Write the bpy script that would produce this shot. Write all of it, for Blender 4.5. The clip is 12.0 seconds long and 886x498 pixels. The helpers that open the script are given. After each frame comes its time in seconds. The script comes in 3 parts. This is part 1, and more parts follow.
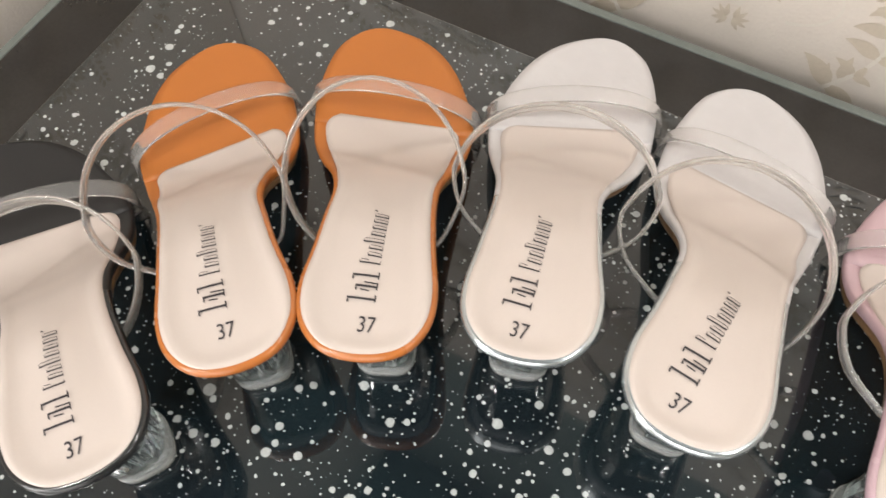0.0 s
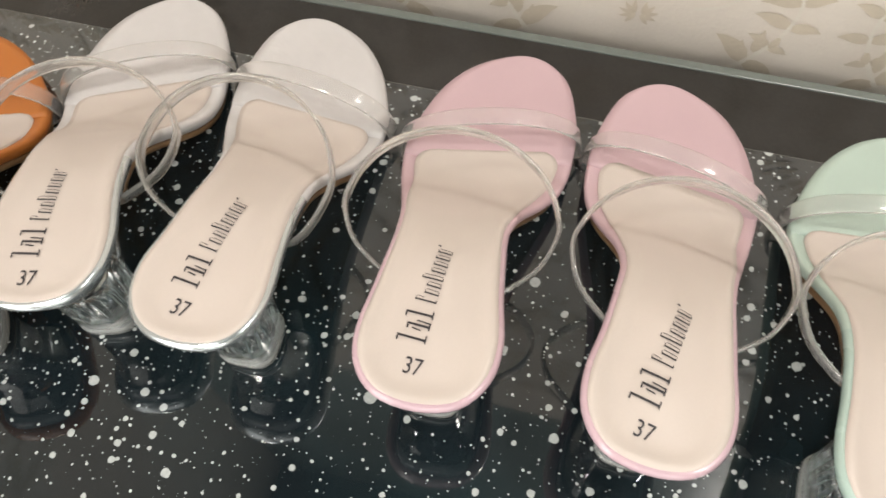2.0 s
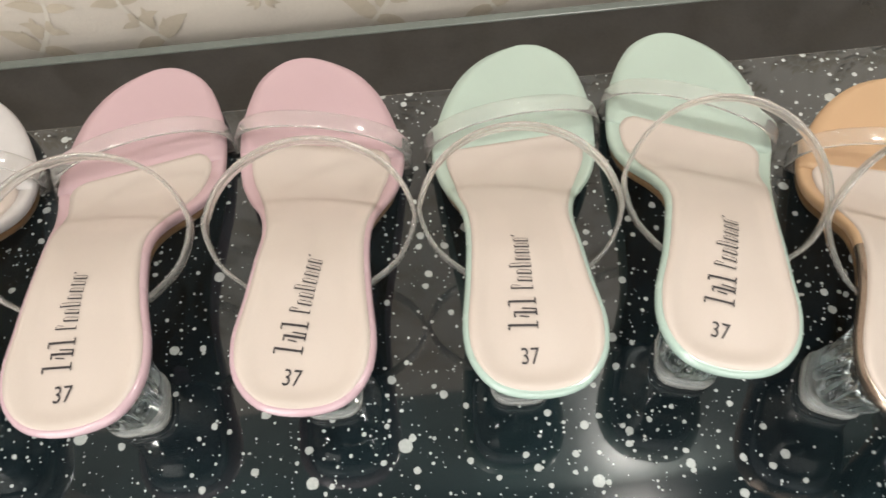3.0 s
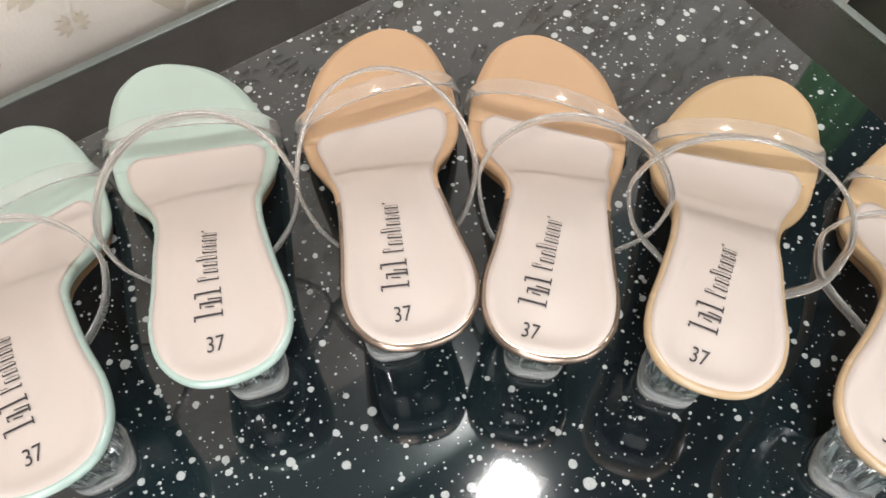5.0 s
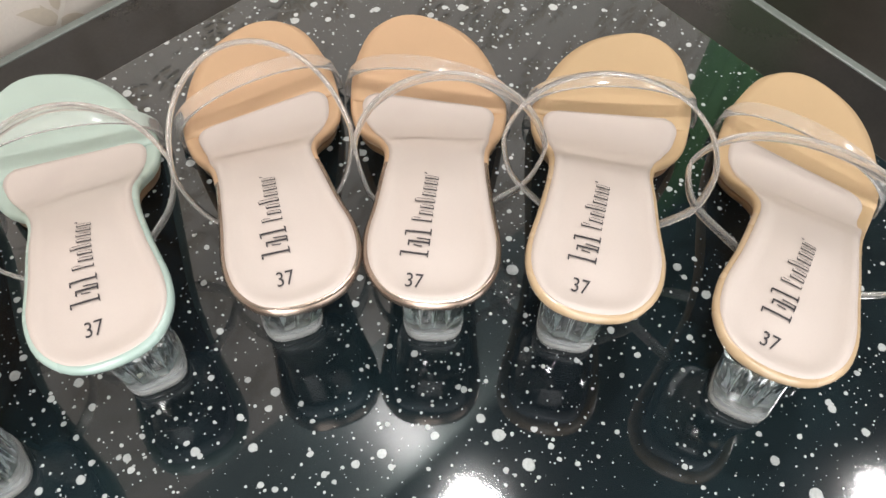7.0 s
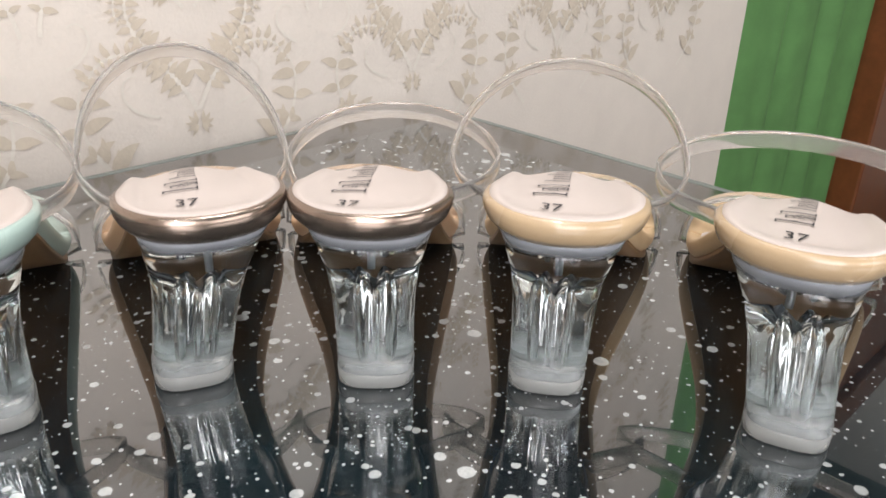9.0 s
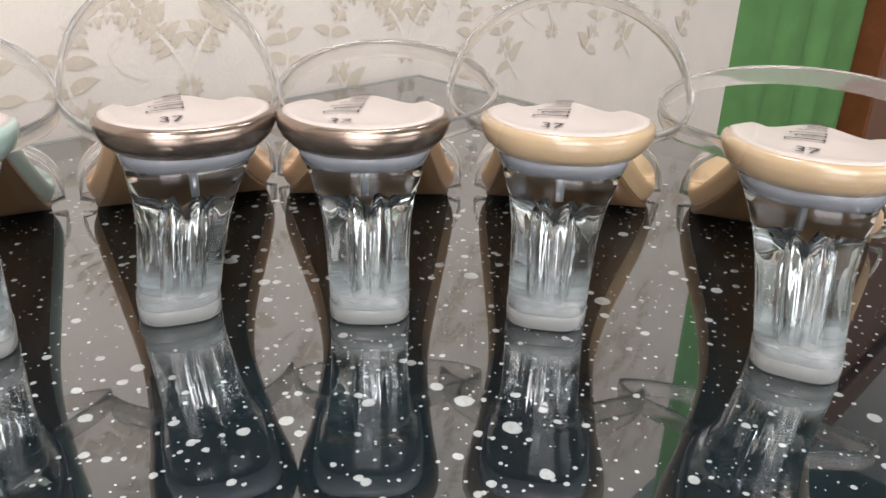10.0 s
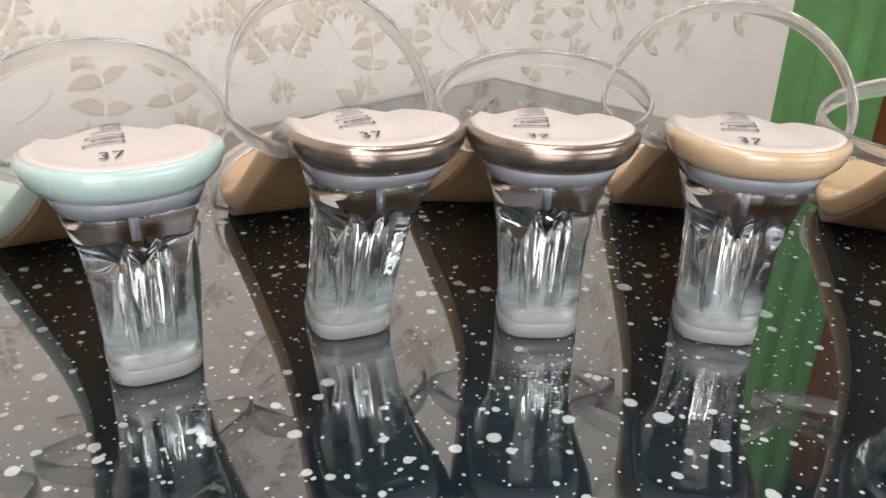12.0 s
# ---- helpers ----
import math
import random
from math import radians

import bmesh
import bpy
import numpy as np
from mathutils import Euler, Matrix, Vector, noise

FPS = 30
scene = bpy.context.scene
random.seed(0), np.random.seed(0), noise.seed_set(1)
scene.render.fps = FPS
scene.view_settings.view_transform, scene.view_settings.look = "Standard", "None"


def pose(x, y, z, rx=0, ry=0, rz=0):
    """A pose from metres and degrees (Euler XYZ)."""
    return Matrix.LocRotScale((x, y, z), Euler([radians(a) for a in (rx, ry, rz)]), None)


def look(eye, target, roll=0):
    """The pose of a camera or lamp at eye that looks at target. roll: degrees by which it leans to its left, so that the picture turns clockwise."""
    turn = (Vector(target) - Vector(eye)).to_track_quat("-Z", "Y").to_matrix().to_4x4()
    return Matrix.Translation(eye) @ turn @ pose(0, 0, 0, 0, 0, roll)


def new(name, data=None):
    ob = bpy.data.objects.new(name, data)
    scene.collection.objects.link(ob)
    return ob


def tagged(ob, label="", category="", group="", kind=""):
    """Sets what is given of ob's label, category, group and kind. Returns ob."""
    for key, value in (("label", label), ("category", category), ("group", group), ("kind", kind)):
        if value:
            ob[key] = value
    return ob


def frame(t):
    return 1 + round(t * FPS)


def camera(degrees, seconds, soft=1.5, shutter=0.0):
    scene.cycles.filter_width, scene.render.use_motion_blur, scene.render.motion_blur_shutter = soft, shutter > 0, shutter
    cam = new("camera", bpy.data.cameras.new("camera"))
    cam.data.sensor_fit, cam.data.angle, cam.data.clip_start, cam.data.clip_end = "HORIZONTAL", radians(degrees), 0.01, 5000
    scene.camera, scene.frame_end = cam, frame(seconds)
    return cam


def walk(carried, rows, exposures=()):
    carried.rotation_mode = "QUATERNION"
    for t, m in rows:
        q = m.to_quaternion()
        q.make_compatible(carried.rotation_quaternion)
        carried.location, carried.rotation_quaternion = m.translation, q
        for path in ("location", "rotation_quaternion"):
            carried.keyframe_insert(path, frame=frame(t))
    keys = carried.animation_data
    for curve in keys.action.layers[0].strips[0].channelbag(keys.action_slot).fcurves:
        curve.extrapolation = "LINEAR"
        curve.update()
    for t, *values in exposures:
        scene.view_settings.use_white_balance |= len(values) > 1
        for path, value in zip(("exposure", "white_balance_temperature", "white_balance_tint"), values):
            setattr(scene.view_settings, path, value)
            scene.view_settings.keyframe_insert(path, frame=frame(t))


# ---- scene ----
# ---- camera ----
cam = camera(58.7, 12.0, soft=1.5, shutter=0.15)
walk(cam, [
    (0.0, look((-0.1447, -0.1014, 0.3733), (-0.2420, 0.0532, 0.0175), -3.29)),
    (0.5, look((-0.0874, -0.0909, 0.3658), (-0.1806, 0.0673, 0.0104), -2.90)),
    (1.0, look((-0.0386, -0.0832, 0.3677), (-0.1262, 0.0768, 0.0118), -3.22)),
    (1.5, look((-0.0074, -0.0834, 0.3672), (-0.0878, 0.0822, 0.0121), -2.78)),
    (2.0, look((0.0210, -0.0801, 0.3663), (-0.0312, 0.0952, 0.0106), -2.73)),
    (2.5, look((0.0681, -0.0870, 0.3703), (0.0508, 0.0961, 0.0151), -2.29)),
    (3.0, look((0.1200, -0.0940, 0.3729), (0.1339, 0.0871, 0.0165), -2.21)),
    (3.2, look((0.1449, -0.1002, 0.3767), (0.1629, 0.0802, 0.0201), -2.13)),
    (4.8, look((0.2361, -0.1296, 0.3766), (0.3368, 0.0273, 0.0228), 0.79)),
    (5.0, look((0.2437, -0.1361, 0.3763), (0.3515, 0.0155, 0.0222), 1.23)),
    (5.5, look((0.2622, -0.1568, 0.3814), (0.3810, -0.0107, 0.0285), 1.04)),
    (6.0, look((0.2589, -0.1631, 0.3841), (0.3875, -0.0249, 0.0314), 1.99)),
    (6.5, look((0.2567, -0.1650, 0.3819), (0.3877, -0.0285, 0.0295), 2.64)),
    (6.7, look((0.2545, -0.1673, 0.3799), (0.3850, -0.0300, 0.0276), 2.26)),
    (8.3, look((0.2071, -0.2291, 0.2265), (0.4367, -0.0039, -0.0114), 2.03)),
    (8.5, look((0.2038, -0.2362, 0.2166), (0.4437, 0.0004, 0.0009), 1.82)),
    (9.0, look((0.1929, -0.2509, 0.1780), (0.4517, 0.0039, 0.0104), 1.67)),
    (9.5, look((0.1874, -0.2489, 0.1548), (0.4472, 0.0046, -0.0133), 1.72)),
    (10.0, look((0.1920, -0.2518, 0.1499), (0.4533, 0.0013, -0.0164), 1.81)),
    (10.5, look((0.2010, -0.2600, 0.1488), (0.4633, -0.0079, -0.0174), 1.82)),
    (11.0, look((0.1976, -0.2486, 0.1505), (0.4601, 0.0030, -0.0162), 1.66)),
    (11.5, look((0.1771, -0.2244, 0.1518), (0.4389, 0.0274, -0.0157), 1.39)),
    (12.0, look((0.1526, -0.2082, 0.1535), (0.4096, 0.0481, -0.0146), 1.57)),
], exposures=[(0.0, -0.10, 6600, 9), (1.2, -0.15, 6600, 9), (2.5, -0.18, 6800, 6), (3.2, -0.18, 6700, 7), (4.8, -0.14, 6430, 10), (6.7, -0.10, 6430, 10), (8.3, -0.16, 6450, 11), (9.0, -0.06, 6350, 12), (12.0, -0.06, 6280, 12)])

# ---- light ----
world = bpy.data.worlds.new("room_dark")
scene.world = world
world.use_nodes = True
world.node_tree.nodes["Background"].inputs[0].default_value = (0.9, 0.95, 1.0, 1)
world.node_tree.nodes["Background"].inputs[1].default_value = 0.15


def area_lamp(name, x, y, z, size, watts, color):
    data = bpy.data.lights.new(name, "AREA")
    data.shape, data.size, data.energy, data.color = "SQUARE", size, watts, color
    ob = new(name, data)
    ob.matrix_world = pose(x, y, z, 0, 0, 20)
    return ob


# daylight in the window's opening
day = bpy.data.lights.new("window_daylight", "AREA")
day.shape, day.size, day.size_y, day.energy, day.color = "RECTANGLE", 1.5, 1.15, 25, (1.0, 0.985, 0.975)
new("window_daylight", day).matrix_world = look((0.45, -2.21, 0.78), (0.45, 0.0, 0.60))
# unseen second source, added at the left to put bright streaks in the heels
day = bpy.data.lights.new("added_side_light", "AREA")
day.shape, day.size, day.size_y, day.energy, day.color = "RECTANGLE", 0.62, 1.1, 17, (1.0, 0.985, 0.975)
new("added_side_light", day).matrix_world = look((-0.61, -1.05, 0.62), (0.4, 0.0, 0.2))

LAMPS = ((0.65, 0.10, 1.93), (1.53, -0.66, 1.93), (-0.55, -0.75, 1.93))
for lx, ly, lz in LAMPS:
    area_lamp("lamp_light", lx, ly, lz - 0.035, 0.11, 14, (1.0, 0.965, 0.94))


# ---- materials ----
def material(name, color, rough=0.5, metal=0.0, **more):
    m = bpy.data.materials.new(name)
    m.use_nodes = True
    b = m.node_tree.nodes["Principled BSDF"]
    b.inputs["Base Color"].default_value = (*color, 1)
    b.inputs["Roughness"].default_value = rough
    b.inputs["Metallic"].default_value = metal
    for key, value in more.items():
        b.inputs[key.replace("_", " ")].default_value = value
    return m


class Nodes:
    """Short names for building a node tree."""

    def __init__(self, m):
        self.t = m.node_tree
        self.b = self.t.nodes["Principled BSDF"]

    def add(self, kind, inputs=(), **props):
        n = self.t.nodes.new(kind)
        for k, v in props.items():
            if k == "operation":
                n.operation = v
            elif k == "data_type":
                n.data_type = v
            elif k == "blend_type":
                n.blend_type = v
            elif k == "voronoi_dimensions":
                n.voronoi_dimensions = v
            elif k == "feature":
                n.feature = v
            elif k == "noise_dimensions":
                n.noise_dimensions = v
        for k, v in dict(inputs).items():
            self.put(n.inputs[k], v)
        return n

    def put(self, socket, v):
        if isinstance(v, bpy.types.NodeSocket):
            self.t.links.new(v, socket)
        else:
            socket.default_value = v

    def math(self, op, a, b=0.0, c=0.0):
        return self.add("ShaderNodeMath", {0: a, 1: b, 2: c}, operation=op).outputs[0]

    def coord(self, out="Object", scale=(1, 1, 1)):
        c = self.t.nodes.new("ShaderNodeTexCoord").outputs[out]
        return self.add("ShaderNodeMapping", {"Vector": c, "Scale": scale}).outputs[0]

    def noise(self, vec, scale, detail=3.0, rough=0.55):
        return self.add("ShaderNodeTexNoise", {"Vector": vec, "Scale": scale, "Detail": detail, "Roughness": rough})

    def ramp(self, fac, a, b):
        return self.add("ShaderNodeMapRange", {"Value": fac, "From Min": a, "From Max": b}).outputs[0]

    def mix(self, fac, a, b):
        n = self.add("ShaderNodeMix", data_type="RGBA")
        self.put(n.inputs[0], fac)
        self.put(n.inputs[6], a)
        self.put(n.inputs[7], b)
        return n.outputs[2]

    def bump(self, height, strength, distance):
        n = self.add("ShaderNodeBump", {"Height": height, "Strength": strength, "Distance": distance})
        self.t.links.new(n.outputs[0], self.b.inputs["Normal"])


def rgb(r, g, b, k=1.0):
    return (r * k, g * k, b * k, 1.0)


def grained(name, color, rough, metal=0.0, vary=0.12, grain=900.0, bump=0.15, depth=0.0004, **more):
    """A colour that varies softly, with a fine grain in its relief."""
    m = material(name, color, rough, metal, **more)
    n = Nodes(m)
    v = n.coord()
    broad = n.noise(v, 18.0).outputs[0]
    fine = n.noise(v, grain, 2.0).outputs[0]
    f = n.math("ADD", n.math("MULTIPLY", broad, 0.7), n.math("MULTIPLY", fine, 0.3))
    n.put(n.b.inputs["Base Color"], n.mix(n.ramp(f, 0.3, 0.7), rgb(*color, 1 - vary), rgb(*color, 1 + vary * 0.6)))
    n.put(n.b.inputs["Roughness"], n.math("ADD", n.math("MULTIPLY", broad, 0.12), rough - 0.06))
    n.bump(fine, bump, depth)
    return m


def speckled_glass():
    """Black polished sheet with thrown white drops of three sizes."""
    m = material("speckled_black_glass", (0.006, 0.007, 0.008), 0.03, 0.0, IOR=1.50, Coat_IOR=3.0, Coat_Roughness=0.02)
    n = Nodes(m)
    facing = n.add("ShaderNodeLayerWeight", {"Blend": 0.5}).outputs["Facing"]
    n.put(n.b.inputs["Coat Weight"], n.math("ADD", n.math("MULTIPLY", n.ramp(facing, 0.14, 0.52), 0.90), 0.10))
    v = n.coord()
    warp = n.noise(v, 260.0, 2.0)
    shift = n.add("ShaderNodeVectorMath", {0: warp.outputs["Color"], 1: (0.5, 0.5, 0.5)}, operation="SUBTRACT").outputs[0]
    shift = n.add("ShaderNodeVectorMath", {0: shift, 1: (0.0016, 0.0016, 0.0)}, operation="MULTIPLY").outputs[0]
    v2 = n.add("ShaderNodeVectorMath", {0: v, 1: shift}, operation="ADD").outputs[0]
    crowd = n.ramp(n.noise(v, 16.0, 2.0).outputs[0], 0.35, 0.62)
    total = None
    for scale, most, share in ((46.0, 0.150, 0.66), (80.0, 0.165, 0.74), (160.0, 0.16, 0.56), (300.0, 0.15, 0.32)):
        vor = n.add("ShaderNodeTexVoronoi", {"Vector": v2, "Scale": scale, "Randomness": 0.9}, voronoi_dimensions="2D", feature="F1")
        pick = n.add("ShaderNodeSeparateColor", {0: vor.outputs["Color"]})
        size = n.math("SUBTRACT", pick.outputs[0], n.math("SUBTRACT", 1.0, n.math("MULTIPLY", n.math("ADD", n.math("MULTIPLY", crowd, 0.5), 0.65), share)))
        radius = n.math("MULTIPLY", n.math("MAXIMUM", size, 0.0), most / share)
        spot = n.ramp(n.math("SUBTRACT", radius, vor.outputs["Distance"]), 0.0, 0.02)
        total = spot if total is None else n.math("MAXIMUM", total, spot)
    dust = n.noise(v, 900.0, 1.0).outputs[0]
    white = n.mix(dust, (0.38, 0.41, 0.405, 1), (0.60, 0.62, 0.61, 1))
    cloud = n.mix(n.ramp(n.noise(v, 9.0, 3.0).outputs[0], 0.4, 0.7), (0.007, 0.011, 0.014, 1), (0.010, 0.020, 0.024, 1))
    n.put(n.b.inputs["Base Color"], n.mix(total, cloud, white))
    smear = n.noise(v, 7.0, 4.0).outputs[0]
    n.put(n.b.inputs["Roughness"], n.math("ADD", n.math("MULTIPLY", n.ramp(smear, 0.4, 0.8), 0.05), 0.055))
    return m


def clear(name, tint=(0.97, 0.98, 0.98), rough=0.03, ior=1.47):
    return material(name, tint, rough, 0.0, Transmission_Weight=1.0, IOR=ior)


M_PANEL = speckled_glass()
M_BORDER = grained("plain_black_glass", (0.028, 0.026, 0.024), 0.15, vary=0.3, grain=500, bump=0.01, IOR=1.50, Coat_IOR=2.1, Coat_Roughness=0.10)
border_nodes = Nodes(M_BORDER)
border_nodes.put(border_nodes.b.inputs["Coat Weight"], border_nodes.ramp(border_nodes.add("ShaderNodeLayerWeight", {"Blend": 0.5}).outputs["Facing"], 0.34, 0.60))
M_EDGE = grained("ground_glass_edge", (0.17, 0.19, 0.175), 0.30, vary=0.2, grain=300)
M_WALL = grained("cream_wallpaper", (0.73, 0.665, 0.60), 0.5, vary=0.06, grain=420, bump=0.35, depth=0.0006)
M_MOTIF = grained("gold_beige_print", (0.60, 0.525, 0.43), 0.6, vary=0.12, grain=500, bump=0.3, depth=0.0005)
M_STEM = grained("pale_satin_print", (0.74, 0.69, 0.62), 0.55, vary=0.08, grain=500, bump=0.3, depth=0.0005)
M_PLAIN = grained("off_white_paint", (0.72, 0.69, 0.64), 0.6, vary=0.05)
M_UPPER = grained("grey_green_wall_paint", (0.22, 0.26, 0.25), 0.5, vary=0.2, grain=60)
M_CEIL = grained("grey_green_ceiling_paint", (0.13, 0.165, 0.165), 0.7, vary=0.06)
M_FLOOR = grained("dark_floor_tile", (0.045, 0.04, 0.035), 0.3, vary=0.2, grain=120)
M_GREEN = grained("green_cloth", (0.115, 0.27, 0.085), 0.75, vary=0.18, grain=700, bump=0.3)
M_BROWN = grained("brown_painted_wood", (0.19, 0.06, 0.02), 0.4, vary=0.25, grain=90)
M_WOOD = grained("dark_table_wood", (0.03, 0.022, 0.016), 0.35, vary=0.3, grain=90)
M_LAMP = material("lamp_diffuser", (0.9, 0.9, 0.88), 0.5, 0.0, Emission_Color=(1.0, 0.97, 0.92, 1), Emission_Strength=14.0)
M_LAMPFRAME = material("lamp_frame", (0.8, 0.8, 0.78), 0.4)
M_SOCK = grained("cream_insole_leather", (0.61, 0.53, 0.485), 0.44, vary=0.04, grain=1300, bump=0.10, depth=0.0003)
M_OUTSOLE = grained("tan_outsole", (0.19, 0.11, 0.052), 0.45, vary=0.15, grain=500)


def acrylic(name, low, high):
    """Clear moulded plastic whose foot was left frosted by the mould."""
    m = material(name, (0.93, 0.975, 0.98), 0.008, 0.0, Transmission_Weight=1.0, IOR=1.47)
    n = Nodes(m)
    z = n.add("ShaderNodeSeparateXYZ", {0: n.coord()}).outputs[2]
    cloud = n.noise(n.coord(), 160.0, 3.0).outputs[0]
    f = n.ramp(n.math("ADD", z, n.math("MULTIPLY", n.math("SUBTRACT", cloud, 0.5), 0.006)), low, high)
    n.put(n.b.inputs["Roughness"], n.math("ADD", n.math("MULTIPLY", n.math("SUBTRACT", 1.0, f), 0.16), 0.006))
    n.put(n.b.inputs["Transmission Weight"], n.math("ADD", n.math("MULTIPLY", f, 0.42), 0.58))
    return m


M_CLEAR = acrylic("clear_acrylic", 0.007, 0.015)
M_STRAP = material("clear_vinyl", (0.86, 0.84, 0.815), 0.08, 0.0, Transmission_Weight=0.86, IOR=1.42)
M_HOLLOW = acrylic("frosted_acrylic_flutes", 0.008, 0.020)
M_BAND = material("clear_vinyl_band", (0.93, 0.92, 0.91), 0.10, 0.0, Transmission_Weight=0.90, IOR=1.40)
M_TIP = material("milky_heel_tip", (0.70, 0.715, 0.70), 0.25, 0.0, Transmission_Weight=0.68, IOR=1.40)
M_SEAT = material("milky_blue_heel_seat", (0.64, 0.67, 0.73), 0.12, 0.0, Transmission_Weight=0.6, IOR=1.45)
M_STEEL = material("steel_screw", (0.55, 0.57, 0.6), 0.3, 1.0)
M_INK = material("dark_print_ink", (0.035, 0.03, 0.035), 0.5)


# ---- mesh helpers ----
def mesh_object(name, verts, faces, mat, parent=None, label="", smooth=True):
    me = bpy.data.meshes.new(name)
    me.from_pydata([tuple(v) for v in verts], [], faces)
    bm = bmesh.new()
    bm.from_mesh(me)
    bmesh.ops.remove_doubles(bm, verts=bm.verts, dist=1e-6)
    bmesh.ops.recalc_face_normals(bm, faces=bm.faces)
    if all(e.is_manifold for e in bm.edges) and bm.calc_volume(signed=True) < 0:
        bmesh.ops.reverse_faces(bm, faces=bm.faces)
    bm.to_mesh(me)
    bm.free()
    if smooth:
        me.shade_smooth()
    me.materials.append(mat)
    ob = new(name, me)
    if parent:
        ob.parent = parent
    if label:
        tagged(ob, label)
    return ob


def part(name, bm, mat, parent, label="", smooth=False):
    me = bpy.data.meshes.new(name)
    bmesh.ops.recalc_face_normals(bm, faces=bm.faces)
    bm.to_mesh(me)
    bm.free()
    if smooth:
        me.shade_smooth()
    me.materials.append(mat)
    ob = new(name, me)
    ob.parent = parent
    if label:
        tagged(ob, label)
    return ob


def box(x0, x1, y0, y1, z0, z1, bevel=0.0, segments=2):
    bm = bmesh.new()
    bmesh.ops.create_cube(bm, size=1.0)
    bmesh.ops.scale(bm, vec=(x1 - x0, y1 - y0, z1 - z0), verts=bm.verts)
    bmesh.ops.translate(bm, vec=((x0 + x1) / 2, (y0 + y1) / 2, (z0 + z1) / 2), verts=bm.verts)
    if bevel:
        bmesh.ops.bevel(bm, geom=bm.edges[:], offset=bevel, segments=segments, affect="EDGES", profile=0.5)
    return bm


def empty(name, m, label="", category="", group="", kind=""):
    ob = new(name)
    ob.matrix_world = m
    return tagged(ob, label, category, group, kind)


def structure(name, bm, mat, label, category):
    ob = part(name, bm, mat, None)
    return tagged(ob, label, category, kind="structure")


# ---- the room ----
TABLE = (-0.56, 0.679, -0.45, 0.257)
FLOOR, CEIL, WALL = -0.75, 1.95, 0.272
structure("floor", box(-0.75, 3.3, -2.3, 1.2, FLOOR - 0.1, FLOOR), M_FLOOR, "dark tiled floor of the room", "floor")
structure("ceiling", box(-0.75, 3.3, -2.3, 1.2, CEIL, CEIL + 0.1), M_CEIL, "plain grey-green painted ceiling", "ceiling")
structure("wall_back_upper", box(-0.75, 1.33, WALL, WALL + 0.12, 0.862, CEIL), M_UPPER, "grey-green painted upper wall", "wall")
wall_back = structure("wall_back", box(-0.75, 1.33, WALL, WALL + 0.12, FLOOR, 0.86), M_WALL, "cream wallpapered wall with gold scroll pattern", "wall")
wall_left = structure("wall_left", box(-0.75, -0.60, -0.70, WALL - 0.002, FLOOR, CEIL), M_WALL, "cream wallpapered side wall", "wall")
# opening made in the unseen stretch of wall for the added side light
for name, b in (("wall_left_far", (-2.3, -1.402, FLOOR, CEIL)), ("wall_left_sill", (-1.40, -0.702, FLOOR, 0.04)), ("wall_left_head", (-1.40, -0.702, 1.20, CEIL))):
    structure(name, box(-0.75, -0.60, b[0], b[1], b[2], b[3]), M_WALL, "cream wallpapered side wall with an added window opening", "wall")
# unseen frame, added around the extra light from the left
added_window = empty("added_window_2", pose(-0.675, -1.051, 0.62, 0, 0, 90), "unseen white framed side window, added to brighten the heels", "window", kind="structure")
for b in ((-0.348, 0.348, -0.578, -0.54), (-0.348, 0.348, 0.54, 0.578), (-0.348, -0.31, -0.538, 0.538), (0.31, 0.348, -0.538, 0.538)):
    part("window_frame", box(b[0], b[1], -0.03, 0.03, b[2], b[3], 0.004), M_LAMPFRAME, added_window)
structure("wall_right", box(3.2, 3.3, -2.3, 1.2, FLOOR, CEIL), M_PLAIN, "plain off-white wall", "wall")
for name, b in (("wall_front", (-0.598, -0.32, FLOOR, CEIL)), ("wall_front_east", (1.22, 3.198, FLOOR, CEIL)), ("wall_front_sill", (-0.318, 1.218, FLOOR, 0.18)), ("wall_front_head", (-0.318, 1.218, 1.38, CEIL))):
    structure(name, box(b[0], b[1], -2.3, -2.2, b[2], b[3]), M_PLAIN, "plain off-white wall with a window", "wall")
window = empty("window_1", pose(0.45, -2.25, 0.78), "white framed window letting in daylight", "window", kind="structure")
for b in ((-0.766, 0.766, -0.598, -0.55), (-0.766, 0.766, 0.55, 0.598), (-0.766, -0.72, -0.548, 0.548), (0.72, 0.766, -0.548, 0.548), (-0.02, 0.02, -0.548, 0.548)):
    part("window_frame", box(b[0], b[1], -0.03, 0.03, b[2], b[3], 0.004), M_LAMPFRAME, window)
structure("wall_alcove", box(1.332, 3.198, 1.1, 1.2, FLOOR, CEIL), M_PLAIN, "plain wall behind the curtain", "wall")


def leaf(verts, faces, x, z, angle, long, wide, bend=0.0):
    """A pointed leaf lying in the wall's plane."""
    base, n = len(verts), 6
    for k in range(n + 1):
        t = k / n
        a = radians(angle) + bend * t
        cx, cz = x + long * t * math.cos(radians(angle) + bend * t / 2), z + long * t * math.sin(radians(angle) + bend * t / 2)
        h = wide / 2 * math.sin(math.pi * t ** 0.75) ** 0.9 if 0 < t < 1 else 0.0002
        for side in (-1, 1):
            verts.append((cx - side * h * math.sin(a), -0.0006 - 0.0005 * math.sin(math.pi * t), cz + side * h * math.cos(a)))
    for k in range(n):
        a = base + 2 * k
        faces.append((a, a + 1, a + 3, a + 2))


